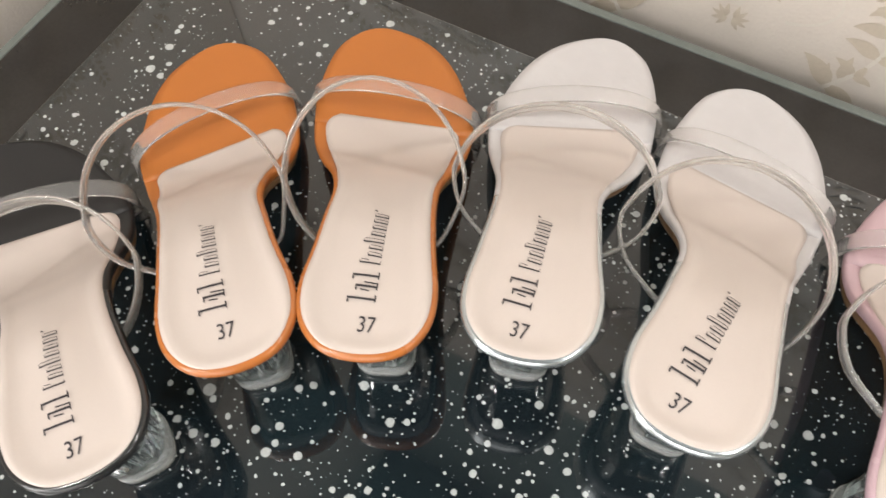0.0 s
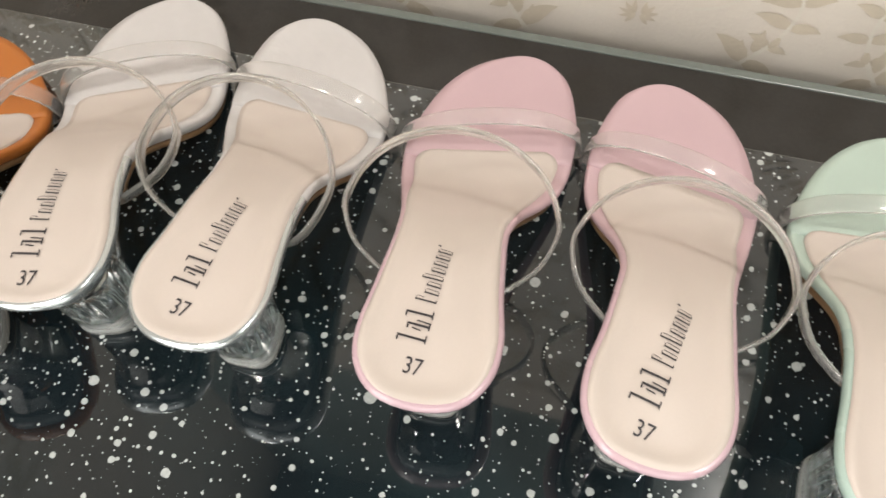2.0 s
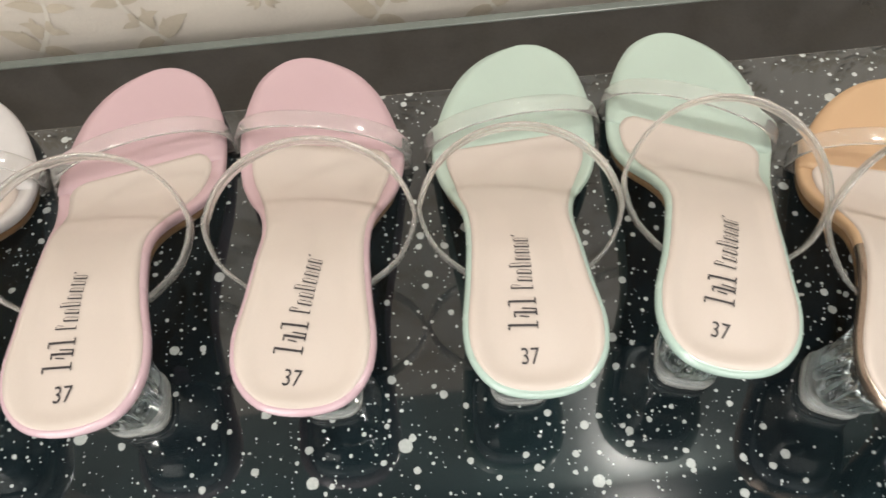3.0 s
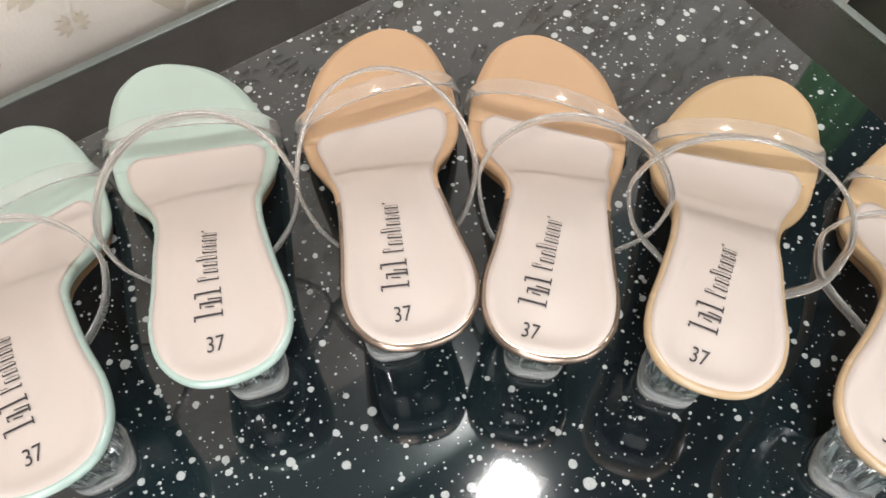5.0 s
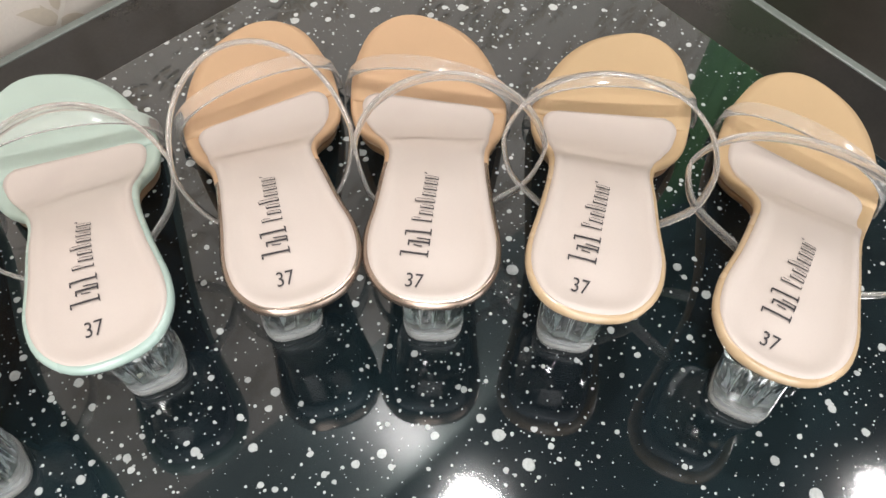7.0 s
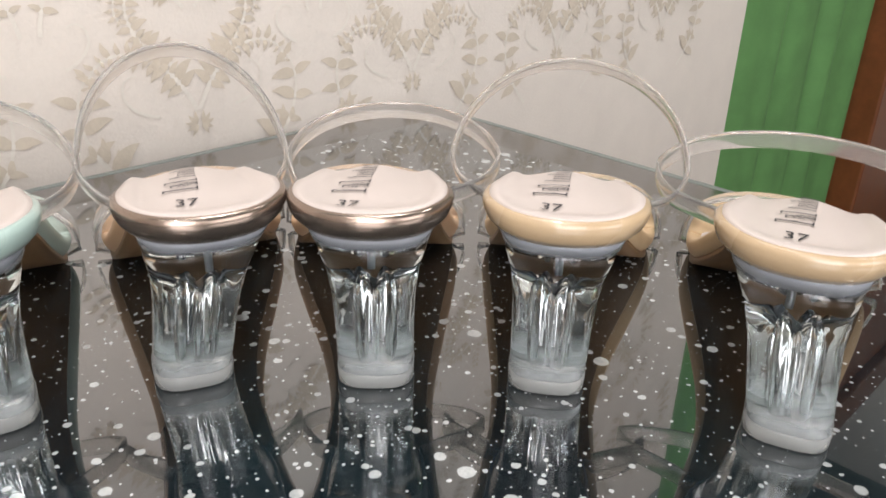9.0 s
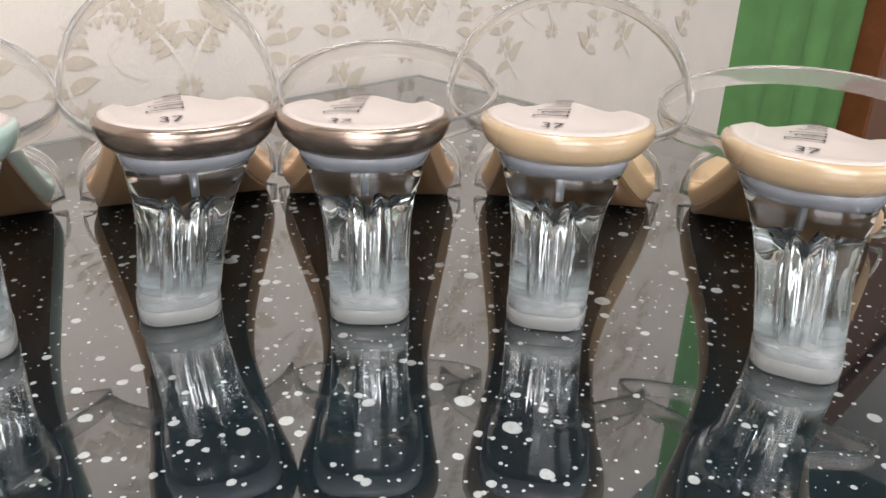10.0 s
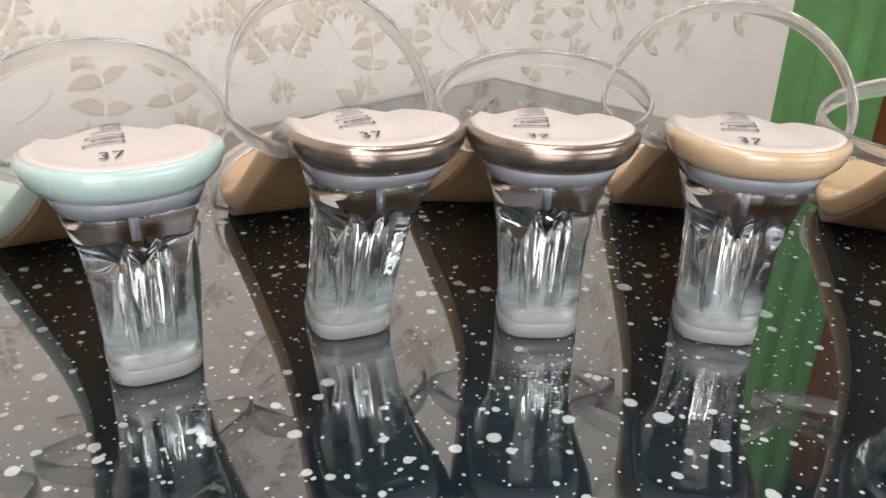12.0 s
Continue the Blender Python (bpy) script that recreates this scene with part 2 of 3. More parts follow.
def scroll(verts, faces, x, z, angle, long, curl, wide):
    """A stem that curls up at its end; returns points along it."""
    base, n, here, spots = len(verts), 16, radians(angle), []
    for k in range(n + 1):
        t = k / n
        w = wide * (1 - 0.55 * t) / 2
        verts.append((x - w * math.sin(here), -0.0008, z + w * math.cos(here)))
        verts.append((x + w * math.sin(here), -0.0008, z - w * math.cos(here)))
        spots.append((x, z, math.degrees(here)))
        x, z = x + long / n * math.cos(here), z + long / n * math.sin(here)
        here += curl / n * (0.4 + 2.2 * t * t)
    for k in range(n):
        a = base + 2 * k
        faces.append((a, a + 1, a + 3, a + 2))
    return spots


def damask_tile():
    verts, faces = [], []
    for s in (-1, 1):
        def put(x, z, angle, long, wide, bend=0.0):
            leaf(verts, faces, s * x, z, angle if s > 0 else 180 - angle, long, wide, s * bend)

        def stem(x, z, angle, long, curl, wide):
            pts = scroll(verts, faces, s * x, z, angle if s > 0 else 180 - angle, long, s * curl, wide)
            return [(s * px, pz, pa if s > 0 else 180 - pa) for px, pz, pa in pts]

        def branch(x, z, angle, long, curl, wide, first, step, big):
            spots = stem(x, z, angle, long, curl, wide)
            for k, (px, pz, pa) in enumerate(spots[first::step]):
                size = big * max(0.45, 1 - 0.05 * k) * (1 + 0.28 * math.sin(2.3 * k + 40 * x))
                put(px, pz, pa + 52, size, size * 0.42, 1.0)
                put(px, pz, pa - 48, size * 0.8, size * 0.36, -1.0)

        branch(0.001, 0.020, 66, 0.105, -2.6, 0.0036, 3, 1, 0.0165)
        branch(0.003, 0.048, 22, 0.092, 2.5, 0.0036, 3, 1, 0.0150)
        branch(0.004, 0.092, 48, 0.070, -3.2, 0.0030, 3, 1, 0.0125)
        branch(0.050, -0.034, 44, 0.098, 1.5, 0.0036, 4, 3, 0.0225)
        branch(0.100, 0.082, 100, 0.080, 1.6, 0.0030, 3, 2, 0.0135)
        stem(0.030, 0.020, 10, 0.052, 3.4, 0.0026)
        stem(0.088, 0.060, 160, 0.046, -3.8, 0.0026)
        stem(0.0, 0.104, 20, 0.046, 2.2, 0.0020)
        for k in range(5):
            put(0.0012, 0.106 + 0.0065 * k, 30 + 8 * k, 0.007, 0.0032)
        for k in range(5):
            put(0.002, 0.010, -70 + 36 * k, 0.0095, 0.0034, 0.3)
        put(0.064, -0.012, 96, 0.015, 0.0055)
        put(0.071, -0.006, 86, 0.019, 0.0066)
        put(0.079, -0.002, 78, 0.013, 0.0050)
        put(0.044, 0.064, 120, 0.012, 0.0046, 0.8)
        put(0.060, 0.100, 70, 0.012, 0.0046, 0.6)
    me = bpy.data.meshes.new("scroll_motif")
    me.from_pydata(verts, [], faces)
    me.materials.append(M_MOTIF)
    me.materials.append(M_STEM)
    for p in me.polygons:
        p.material_index = 1 if abs(me.vertices[p.vertices[0]].co.y + 0.0008) < 1e-6 and abs(me.vertices[p.vertices[2]].co.y + 0.0008) < 1e-6 else 0
    return me


TILE = damask_tile()
for row in range(4):
    for col in range(9):
        cx, cz = 0.043 + 0.2115 * (col - 2) + (0.0 if row % 2 == 0 else 0.1057), 0.005 + 0.205 * row
        if -0.48 < cx < 1.21:
            ob = new("scroll_motif", TILE)
            ob.parent = wall_back
            ob.location = (cx, WALL, cz)
    for col in range(3):
        ob = new("scroll_motif", TILE)
        ob.parent = wall_left
        ob.matrix_basis = pose(-0.60, 0.12 - 0.2115 * col - (0.0 if row % 2 == 0 else 0.1057), 0.005 + 0.205 * row, 0, 0, 90)


def curtain(x0, x1, y, z0, z1):
    verts, faces, n = [], [], 90
    for i in range(n + 1):
        s = i / n
        x = x0 + (x1 - x0) * s
        for k in range(13):
            h = k / 12
            fold = 0.012 * math.sin(s * 34 + 0.7 * math.sin(h * 3 + s * 9)) + 0.005 * math.sin(s * 61 + 1.3)
            verts.append((x, y + fold * (0.6 + 0.4 * (1 - h)), z0 + (z1 - z0) * h))
    for i in range(n):
        for k in range(12):
            a = i * 13 + k
            faces.append((a, a + 13, a + 14, a + 1))
    ob = mesh_object("curtain", verts, faces, M_GREEN)
    ob.modifiers.new("thickness", "SOLIDIFY").thickness = 0.003
    return tagged(ob, "green cloth curtain hanging beside the papered wall", "curtain")


curtain(1.345, 2.20, 0.36, FLOOR + 0.02, CEIL - 0.05)
frame_door = empty("door_frame", pose(2.21, 0.30, FLOOR), "brown painted wooden door frame", "door frame")
part("jamb", box(-0.04, 0.14, 0, 0.12, 0, 2.05, 0.006), M_BROWN, frame_door)
part("jamb", box(0.95, 1.09, 0, 0.12, 0, 2.05, 0.006), M_BROWN, frame_door)
part("head", box(0, 1.09, 0, 0.12, 2.052, 2.19, 0.006), M_BROWN, frame_door)
part("door_leaf", box(0.142, 0.948, 0.03, 0.07, 0.01, 2.048, 0.004), M_BROWN, frame_door)

for lx, ly, lz in LAMPS:
    lamp = empty("ceiling_lamp", pose(lx, ly, CEIL, 0, 0, 20), "square white flush ceiling lamp, switched on", "lamp", "ceiling lamps")
    part("housing", box(-0.07, 0.07, -0.07, 0.07, -0.02, 0, 0.004), M_LAMPFRAME, lamp)
    part("diffuser", box(-0.06, 0.06, -0.06, 0.06, -0.026, -0.0202, 0.002), M_LAMP, lamp)

# ---- the table ----
x0, x1, y0, y1 = TABLE
table = empty("table", pose(0, 0, 0), "black speckled glass-topped table set against the wall", "table")
part("glass_top", box(x0 + 0.006, x1 - 0.006, y0 + 0.006, y1 - 0.006, -0.011, -0.0012, 0.001), M_BORDER, table, "plain black glass border")
for name, b in (("edge_back", (x0, x1, y1 - 0.006, y1, -0.011, -0.001)), ("edge_front", (x0, x1, y0, y0 + 0.006, -0.011, -0.001)),
                ("edge_left", (x0, x0 + 0.006, y0 + 0.006, y1 - 0.006, -0.011, -0.001)), ("edge_right", (x1 - 0.006, x1, y0 + 0.006, y1 - 0.006, -0.011, -0.001))):
    part("glass_edge", box(*b, 0.0008), M_EDGE, table, "pale ground glass edge")
part("speckled_panel", box(x0 + 0.060, x1 - 0.060, y0 + 0.060, y1 - 0.060, -0.0012, 0.005, 0.0006), M_PANEL, table, "black glass with thrown white drops")
part("apron", box(x0 + 0.03, x1 - 0.03, y0 + 0.03, y1 - 0.03, -0.09, -0.0112, 0.003), M_WOOD, table)
for lx in (x0 + 0.035, x1 - 0.095):
    for ly in (y0 + 0.035, y1 - 0.095):
        part("leg", box(lx, lx + 0.06, ly, ly + 0.06, FLOOR, -0.0902, 0.004), M_WOOD, table)


# ---- sandals ----
PROFILE_Y = (-0.030, 0.0, 0.030, 0.054, 0.075, 0.090, 0.105, 0.118, 0.131, 0.147, 0.165, 0.190, 0.225)
PROFILE_Z = (0.0756, 0.0760, 0.0725, 0.0668, 0.0570, 0.0450, 0.0310, 0.0212, 0.0160, 0.0140, 0.0134, 0.0134, 0.0144)
OUTLINE = ((0.0, -0.0168), (0.0166, -0.0132), (0.0267, -0.0013), (0.0292, 0.0150), (0.0264, 0.0350), (0.0246, 0.0550), (0.0238, 0.0731), (0.0286, 0.0905), (0.0386, 0.1090),
           (0.0460, 0.1268), (0.0488, 0.1458), (0.0486, 0.1676), (0.0424, 0.1924), (0.0322, 0.2049), (0.0200, 0.2105), (0.0066, 0.2091), (-0.0129, 0.1990), (-0.0272, 0.1818), (-0.0362, 0.1590),
           (-0.0398, 0.1400), (-0.0374, 0.1194), (-0.0317, 0.0980), (-0.0266, 0.0785), (-0.0254, 0.0600), (-0.0268, 0.0350), (-0.0289, 0.0120), (-0.0260, -0.0030), (-0.0163, -0.0136))
TOE = 14  # index of the toe's tip in OUTLINE


def smooth_curve(points, steps):
    """Catmull-Rom through open points."""
    p = [np.array(q, float) for q in points]
    p = [2 * p[0] - p[1], *p, 2 * p[-1] - p[-2]]
    out = []
    for i in range(1, len(p) - 2):
        for k in range(steps):
            t = k / steps
            out.append(0.5 * ((2 * p[i]) + (p[i + 1] - p[i - 1]) * t + (2 * p[i - 1] - 5 * p[i] + 4 * p[i + 1] - p[i + 2]) * t * t
                              + (3 * p[i] - p[i - 1] - 3 * p[i + 1] + p[i + 2]) * t ** 3))
    out.append(p[-2])
    return np.array(out)


def closed_curve(points, steps):
    p = list(points)
    n = len(p)
    c = smooth_curve(p[-3:] + p + p[:4], steps)
    return c[3 * steps:(3 + n) * steps]


PROFILE = smooth_curve(list(zip(PROFILE_Y, PROFILE_Z)), 8)
RING = closed_curve(OUTLINE, 4)
TIP = TOE * 4
RIM = closed_curve(OUTLINE, 24)


def top_z(x, y):
    """Height of the footbed: the profile, with the heel cupped up at its sides."""
    z = float(np.interp(y, PROFILE[:, 0], PROFILE[:, 1]))
    reach = math.hypot(x / 0.0285, (min(y, 0.014) - 0.014) / 0.0330)
    fade = min(1.0, max(0.0, (0.060 - y) / 0.045))
    cup = 0.0022 * min(1.1, reach) ** 3 * fade
    crown = math.exp(-((y - 0.047) / 0.021) ** 2) * math.exp(-(x / 0.0130) ** 2)
    pad = math.exp(-((y - 0.015) / 0.017) ** 2) * math.exp(-(x / 0.0135) ** 2)
    return z + cup + 0.0042 * crown + 0.0018 * pad


def inset(ring, d):
    """The closed outline moved inwards by d."""
    t = np.roll(ring, -1, 0) - np.roll(ring, 1, 0)
    t /= np.linalg.norm(t, axis=1)[:, None] + 1e-12
    return ring + d * np.stack([-t[:, 1], t[:, 0]], 1)


def resample(curve, n):
    s = np.r_[0, np.cumsum(np.linalg.norm(np.diff(curve, axis=0), axis=1))]
    u = np.linspace(0, s[-1], n)
    return np.stack([np.interp(u, s, curve[:, 0]), np.interp(u, s, curve[:, 1])], 1)


def halves(d, n, front=None):
    """The inset outline as a medial and a lateral line of n points each, from heel to toe, cut off past front(x)."""
    r = inset(RING, d)
    med, lat = (resample(c, 600) for c in (r[:TIP + 1], np.vstack([r[:1], r[::-1][:len(r) - TIP]])))
    if front:
        med, lat = (c[[q[1] <= front(q[0]) for q in c]] for c in (med, lat))
    return resample(med, n), resample(lat, n)


def thickness(y):
    return float(np.interp(y, (-0.02, 0.05, 0.09, 0.14, 0.22), (0.0099, 0.0100, 0.0104, 0.0104, 0.0096)))


def grid_sheet(a, b, cross, height):
    """Rows from line a to line b."""
    verts, faces = [], []
    for p, q in zip(a, b):
        for k in range(cross + 1):
            x, y = p + (q - p) * k / cross
            verts.append((x, y, height(x, y)))
    w = cross + 1
    for i in range(len(a) - 1):
        for k in range(cross):
            faces.append((i * w + k, i * w + k + 1, (i + 1) * w + k + 1, (i + 1) * w + k))
    return verts, faces


def flip(verts, side):
    return [(side * x, y, z) for x, y, z in verts]


def sole_body(side):
    """The footbed with its rolled edge, closed underneath."""
    n = len(RING)
    verts, faces = [], []
    roll = ((0.0130, -0.55), (0.0070, -0.04), (0.0035, 0.0), (0.0018, 0.0002), (0.0006, -0.07), (0.0, -0.25), (0.0004, -0.48), (0.0018, -0.76), (0.0046, -1.0))
    for d, h in roll:
        for x, y in inset(RING, min(d, 0.013)):
            verts.append((x, y, top_z(x, y) + (h if h > 0 else h * thickness(y))))
    for k in range(len(roll) - 1):
        for i in range(n):
            j = (i + 1) % n
            faces.append((k * n + i, k * n + j, (k + 1) * n + j, (k + 1) * n + i))
    med = list(range(0, TIP + 1))
    lat = [0, *range(n - 1, TIP - 1, -1)]
    for base in (0, (len(roll) - 1) * n):
        a, b = med, lat
        m = min(len(a), len(b))
        for i in range(m - 1):
            quad = (base + a[i], base + a[i + 1], base + b[i + 1], base + b[i])
            faces.append(tuple(dict.fromkeys(quad)))
        for i in range(m - 1, len(a) - 1):
            faces.append((base + a[i], base + a[i + 1], base + b[-1]))
        for i in range(m - 1, len(b) - 1):
            faces.append((base + b[i], base + a[-1], base + b[i + 1]))
    return flip(verts, side), [f for f in faces if len(set(f)) > 2]


def sock_front(x):
    return 0.1480 + 0.13 * x - 2.9 * x * x


def sock_height(x, y, seed=0.0, worn=1.0):
    """The insole lies on the footbed, with a pressed hollow and the creases of the bend."""
    crease = 0.0007 * worn * math.exp(-((y - 0.092 - 9.0 * x * x - 0.25 * x * math.sin(seed)) / 0.0065) ** 2) * (0.75 + 0.25 * math.sin(140 * x + seed * 3))
    crease += 0.00025 * math.exp(-((y - 0.104 + 0.3 * x + 0.004 * math.sin(seed * 2)) / 0.006) ** 2) * (0.5 + 0.5 * math.sin(90 * x + seed))
    hollow = -0.0004 * max(0.0, 1 - (x / 0.019) ** 2) * (1 if y < 0.085 else max(0.0, 1 - (y - 0.085) / 0.02)) * min(1.0, max(0.0, (y + 0.011) / 0.006))
    near = math.sqrt(float(np.min((RIM[:, 0] - x) ** 2 + (RIM[:, 1] - y) ** 2)))
    rise = min(1.0, max(0.0, (near - 0.0022) / 0.0020))
    fall = min(1.0, max(0.0, (near - 0.0048) / 0.0050))
    lip = 0.0014 * rise * (1 - fall * fall * (3 - 2 * fall)) * min(1.0, max(0.0, (0.105 - y) / 0.03)) * min(1.0, max(0.35, (y + 0.006) / 0.016))
    return top_z(x, y) + 0.0006 + crease + hollow + lip


def sheet_part(name, med, lat, cross, height, drop, side, mat, parent, label=""):
    verts, faces = grid_sheet(med, lat, cross, height)
    w, rows = cross + 1, len(med)
    rim = [*range(0, w), *[i * w + cross for i in range(1, rows)], *[(rows - 1) * w + k for k in range(cross - 1, -1, -1)], *[i * w for i in range(rows - 2, 0, -1)]]
    base = len(verts)
    verts += [(verts[i][0], verts[i][1], verts[i][2] - drop) for i in rim]
    for k in range(len(rim)):
        j = (k + 1) % len(rim)
        faces.append((rim[k], rim[j], base + j, base + k))
    ob = mesh_object(name, flip(verts, side), faces, mat, parent, label)
    return ob


HEEL = ((0.0, 0.0145, 0.0018, 0.032), (0.08, 0.0147, 0.0018, 0.032), (0.30, 0.0150, 0.0012, 0.033), (0.50, 0.0156, 0.0, 0.035),
        (0.68, 0.0172, -0.0020, 0.038), (0.82, 0.0196, -0.0052, 0.042), (0.915, 0.0208, -0.0072, 0.0449))
HEEL_SEAT = ((0.90, 0.0211, -0.0074, 0.0453), (0.95, 0.0221, -0.0098, 0.047), (1.0, 0.0230, -0.0118, 0.048))


def heel_ring(half, back, front, count=28):
    pts = []
    for i in range(count):
        a = 2 * math.pi * i / count
        c, s = math.cos(a), math.sin(a)
        e = 0.62
        x = half * math.copysign(abs(c) ** e, c)
        y = (back + front) / 2 + (front - back) / 2 * math.copysign(abs(s) ** e, s)
        pts.append((x, y))
    return pts


def heel_mesh(z_low, side, shift, levels):
    verts, faces = [], []
    for h, half, back, front in levels:
        for x, y in heel_ring(half, back, front):
            top = top_z(x, y) - thickness(y) + 0.0004
            verts.append((x + shift[0] * (1 - h), y + shift[1] * (1 - h), z_low + (top - z_low) * h))
    n, rows = 28, len(levels)
    for k in range(rows - 1):
        for i in range(n):
            j = (i + 1) % n
            faces.append((k * n + i, k * n + j, (k + 1) * n + j, (k + 1) * n + i))
    faces.append(tuple(range(n)))
    faces.append(tuple(range((rows - 1) * n, rows * n)))
    return flip(verts, side), faces


def heel_cavity(side, shift):
    """Fluted hollow moulded inside the clear heel."""
    verts, faces, n = [], [], 168
    levels = ((0.0090, 0.70), (0.0104, 0.84), (0.014, 0.92), (0.020, 0.96), (0.026, 0.98), (0.032, 1.0), (0.037, 0.98), (0.041, 0.93), (0.0445, 0.80), (0.0462, 0.55))
    for z, k in levels:
        for i in range(n):
            a = 2 * math.pi * i / n
            ridge = math.cos(6 * a + 0.5)
            wave = 0.76 + 0.22 * ridge + 0.055 * math.cos(13 * a + 1 + 40 * z) + 0.035 * math.sin(23 * a + 90 * z)
            up = 0.0042 * ridge * min(1.0, max(0.0, (z - 0.028) / 0.012))
            r = k * wave
            half = 0.0124 + 0.06 * max(0.0, z - 0.02)
            verts.append((half * r * math.cos(a) + shift[0] * (1 - z / 0.07), 0.0168 + 0.0128 * r * math.sin(a) - 0.10 * max(0.0, z - 0.03) + shift[1] * (1 - z / 0.07), z + up))
    for k in range(len(levels) - 1):
        for i in range(n):
            j = (i + 1) % n
            faces.append((k * n + i, (k + 1) * n + i, (k + 1) * n + j, k * n + j))
    faces.append(tuple(range(n)))
    faces.append(tuple(reversed(range((len(levels) - 1) * n, len(levels) * n))))
    return flip(verts, side), faces


def ribbon(path, wide, thick, across):
    """A flat rounded band along a path; across gives the band's wide direction at each point."""
    verts, faces, n = [], [], 10
    path = np.array(path)
    tang = np.gradient(path, axis=0)
    for p, t, w in zip(path, tang, across):
        t = t / np.linalg.norm(t)
        w = np.array(w, float) - t * np.dot(w, t)
        w /= np.linalg.norm(w)
        u = np.cross(t, w)
        for i in range(n):
            a = 2 * math.pi * i / n
            c, s = math.cos(a), math.sin(a)
            verts.append(p + w * wide / 2 * math.copysign(abs(c) ** 0.4, c) + u * thick / 2 * math.copysign(abs(s) ** 0.8, s))
    m = len(path)
    for k in range(m - 1):
        for i in range(n):
            j = (i + 1) % n
            faces.append((k * n + i, k * n + j, (k + 1) * n + j, (k + 1) * n + i))
    faces.append(tuple(range(n)))
    faces.append(tuple(range((m - 1) * n, m * n)))
    return verts, faces


def text_surface(points, side, lift, stamp):
    """Puts flat points of the print's own plane onto the insole; the print leans a little from the sandal's axis."""
    tx, ty, lean = stamp
    c, s = math.cos(radians(lean)), math.sin(radians(lean))
    out = []
    for u, v in points:
        x, y = c * u - s * v + tx, s * u + c * v + ty
        out.append((x, y, sock_height(side * x, y, 99.0) + lift))
    return out


def number_mesh(text):
    data = bpy.data.curves.new("size_text", "FONT")
    data.body, data.size, data.resolution_u = text, 1.0, 4
    temp = new("size_text", data)
    bpy.context.view_layer.update()
    me = bpy.data.meshes.new_from_object(temp.evaluated_get(bpy.context.evaluated_depsgraph_get()))
    pts = [(v.co.x, v.co.y) for v in me.vertices]
    faces = [tuple(p.vertices) for p in me.polygons]
    bpy.data.objects.remove(temp)
    bpy.data.curves.remove(data)
    bpy.data.meshes.remove(me)
    a = np.array(pts)
    lo, hi = a.min(0), a.max(0)
    return [((x - lo[0]) / (hi[0] - lo[0]), (y - lo[1]) / (hi[1] - lo[1])) for x, y in pts], faces


DIGITS = number_mesh("37")


def stamp_strokes():
    """The maker's stamp as plain bars: (start, end along the line, top and foot across it); three tall marks, then seven low ones."""
    bars = []
    for start, tall in ((0.0080, 0.0118), (0.0136, 0.0092), (0.0186, 0.0112)):
        bars.append((start + 0.0014, start + 0.0024, 0.0098 - tall, 0.0098))
        bars.append((start, start + 0.0016, 0.0098 - tall, 0.0105 - tall))
        bars.append((start + 0.0004, start + 0.0036, 0.0092, 0.0098))
        if tall < 0.01:
            bars += [(start - 0.0002, start + 0.0004, 0.0028, 0.0066), (start + 0.0032, start + 0.0038, 0.0040, 0.0098)]
    for k in range(8):
        start = 0.0262 + 0.0034 * k
        top = 0.0004 if k in (0, 3) else 0.0032
        bars.append((start, start + 0.0007, top, 0.0092))
        bars.append((start + 0.0018, start + 0.0021, top + 0.0006, 0.0090 if k else 0.0040))
        bars.append((start - 0.0003, start + 0.0013, 0.0089, 0.0092))
        bars.append((start + 0.0008, start + 0.0019, top, top + 0.0003))
    bars.append((0.0538, 0.0546, 0.0024, 0.0036))
    return bars


STROKES = stamp_strokes()


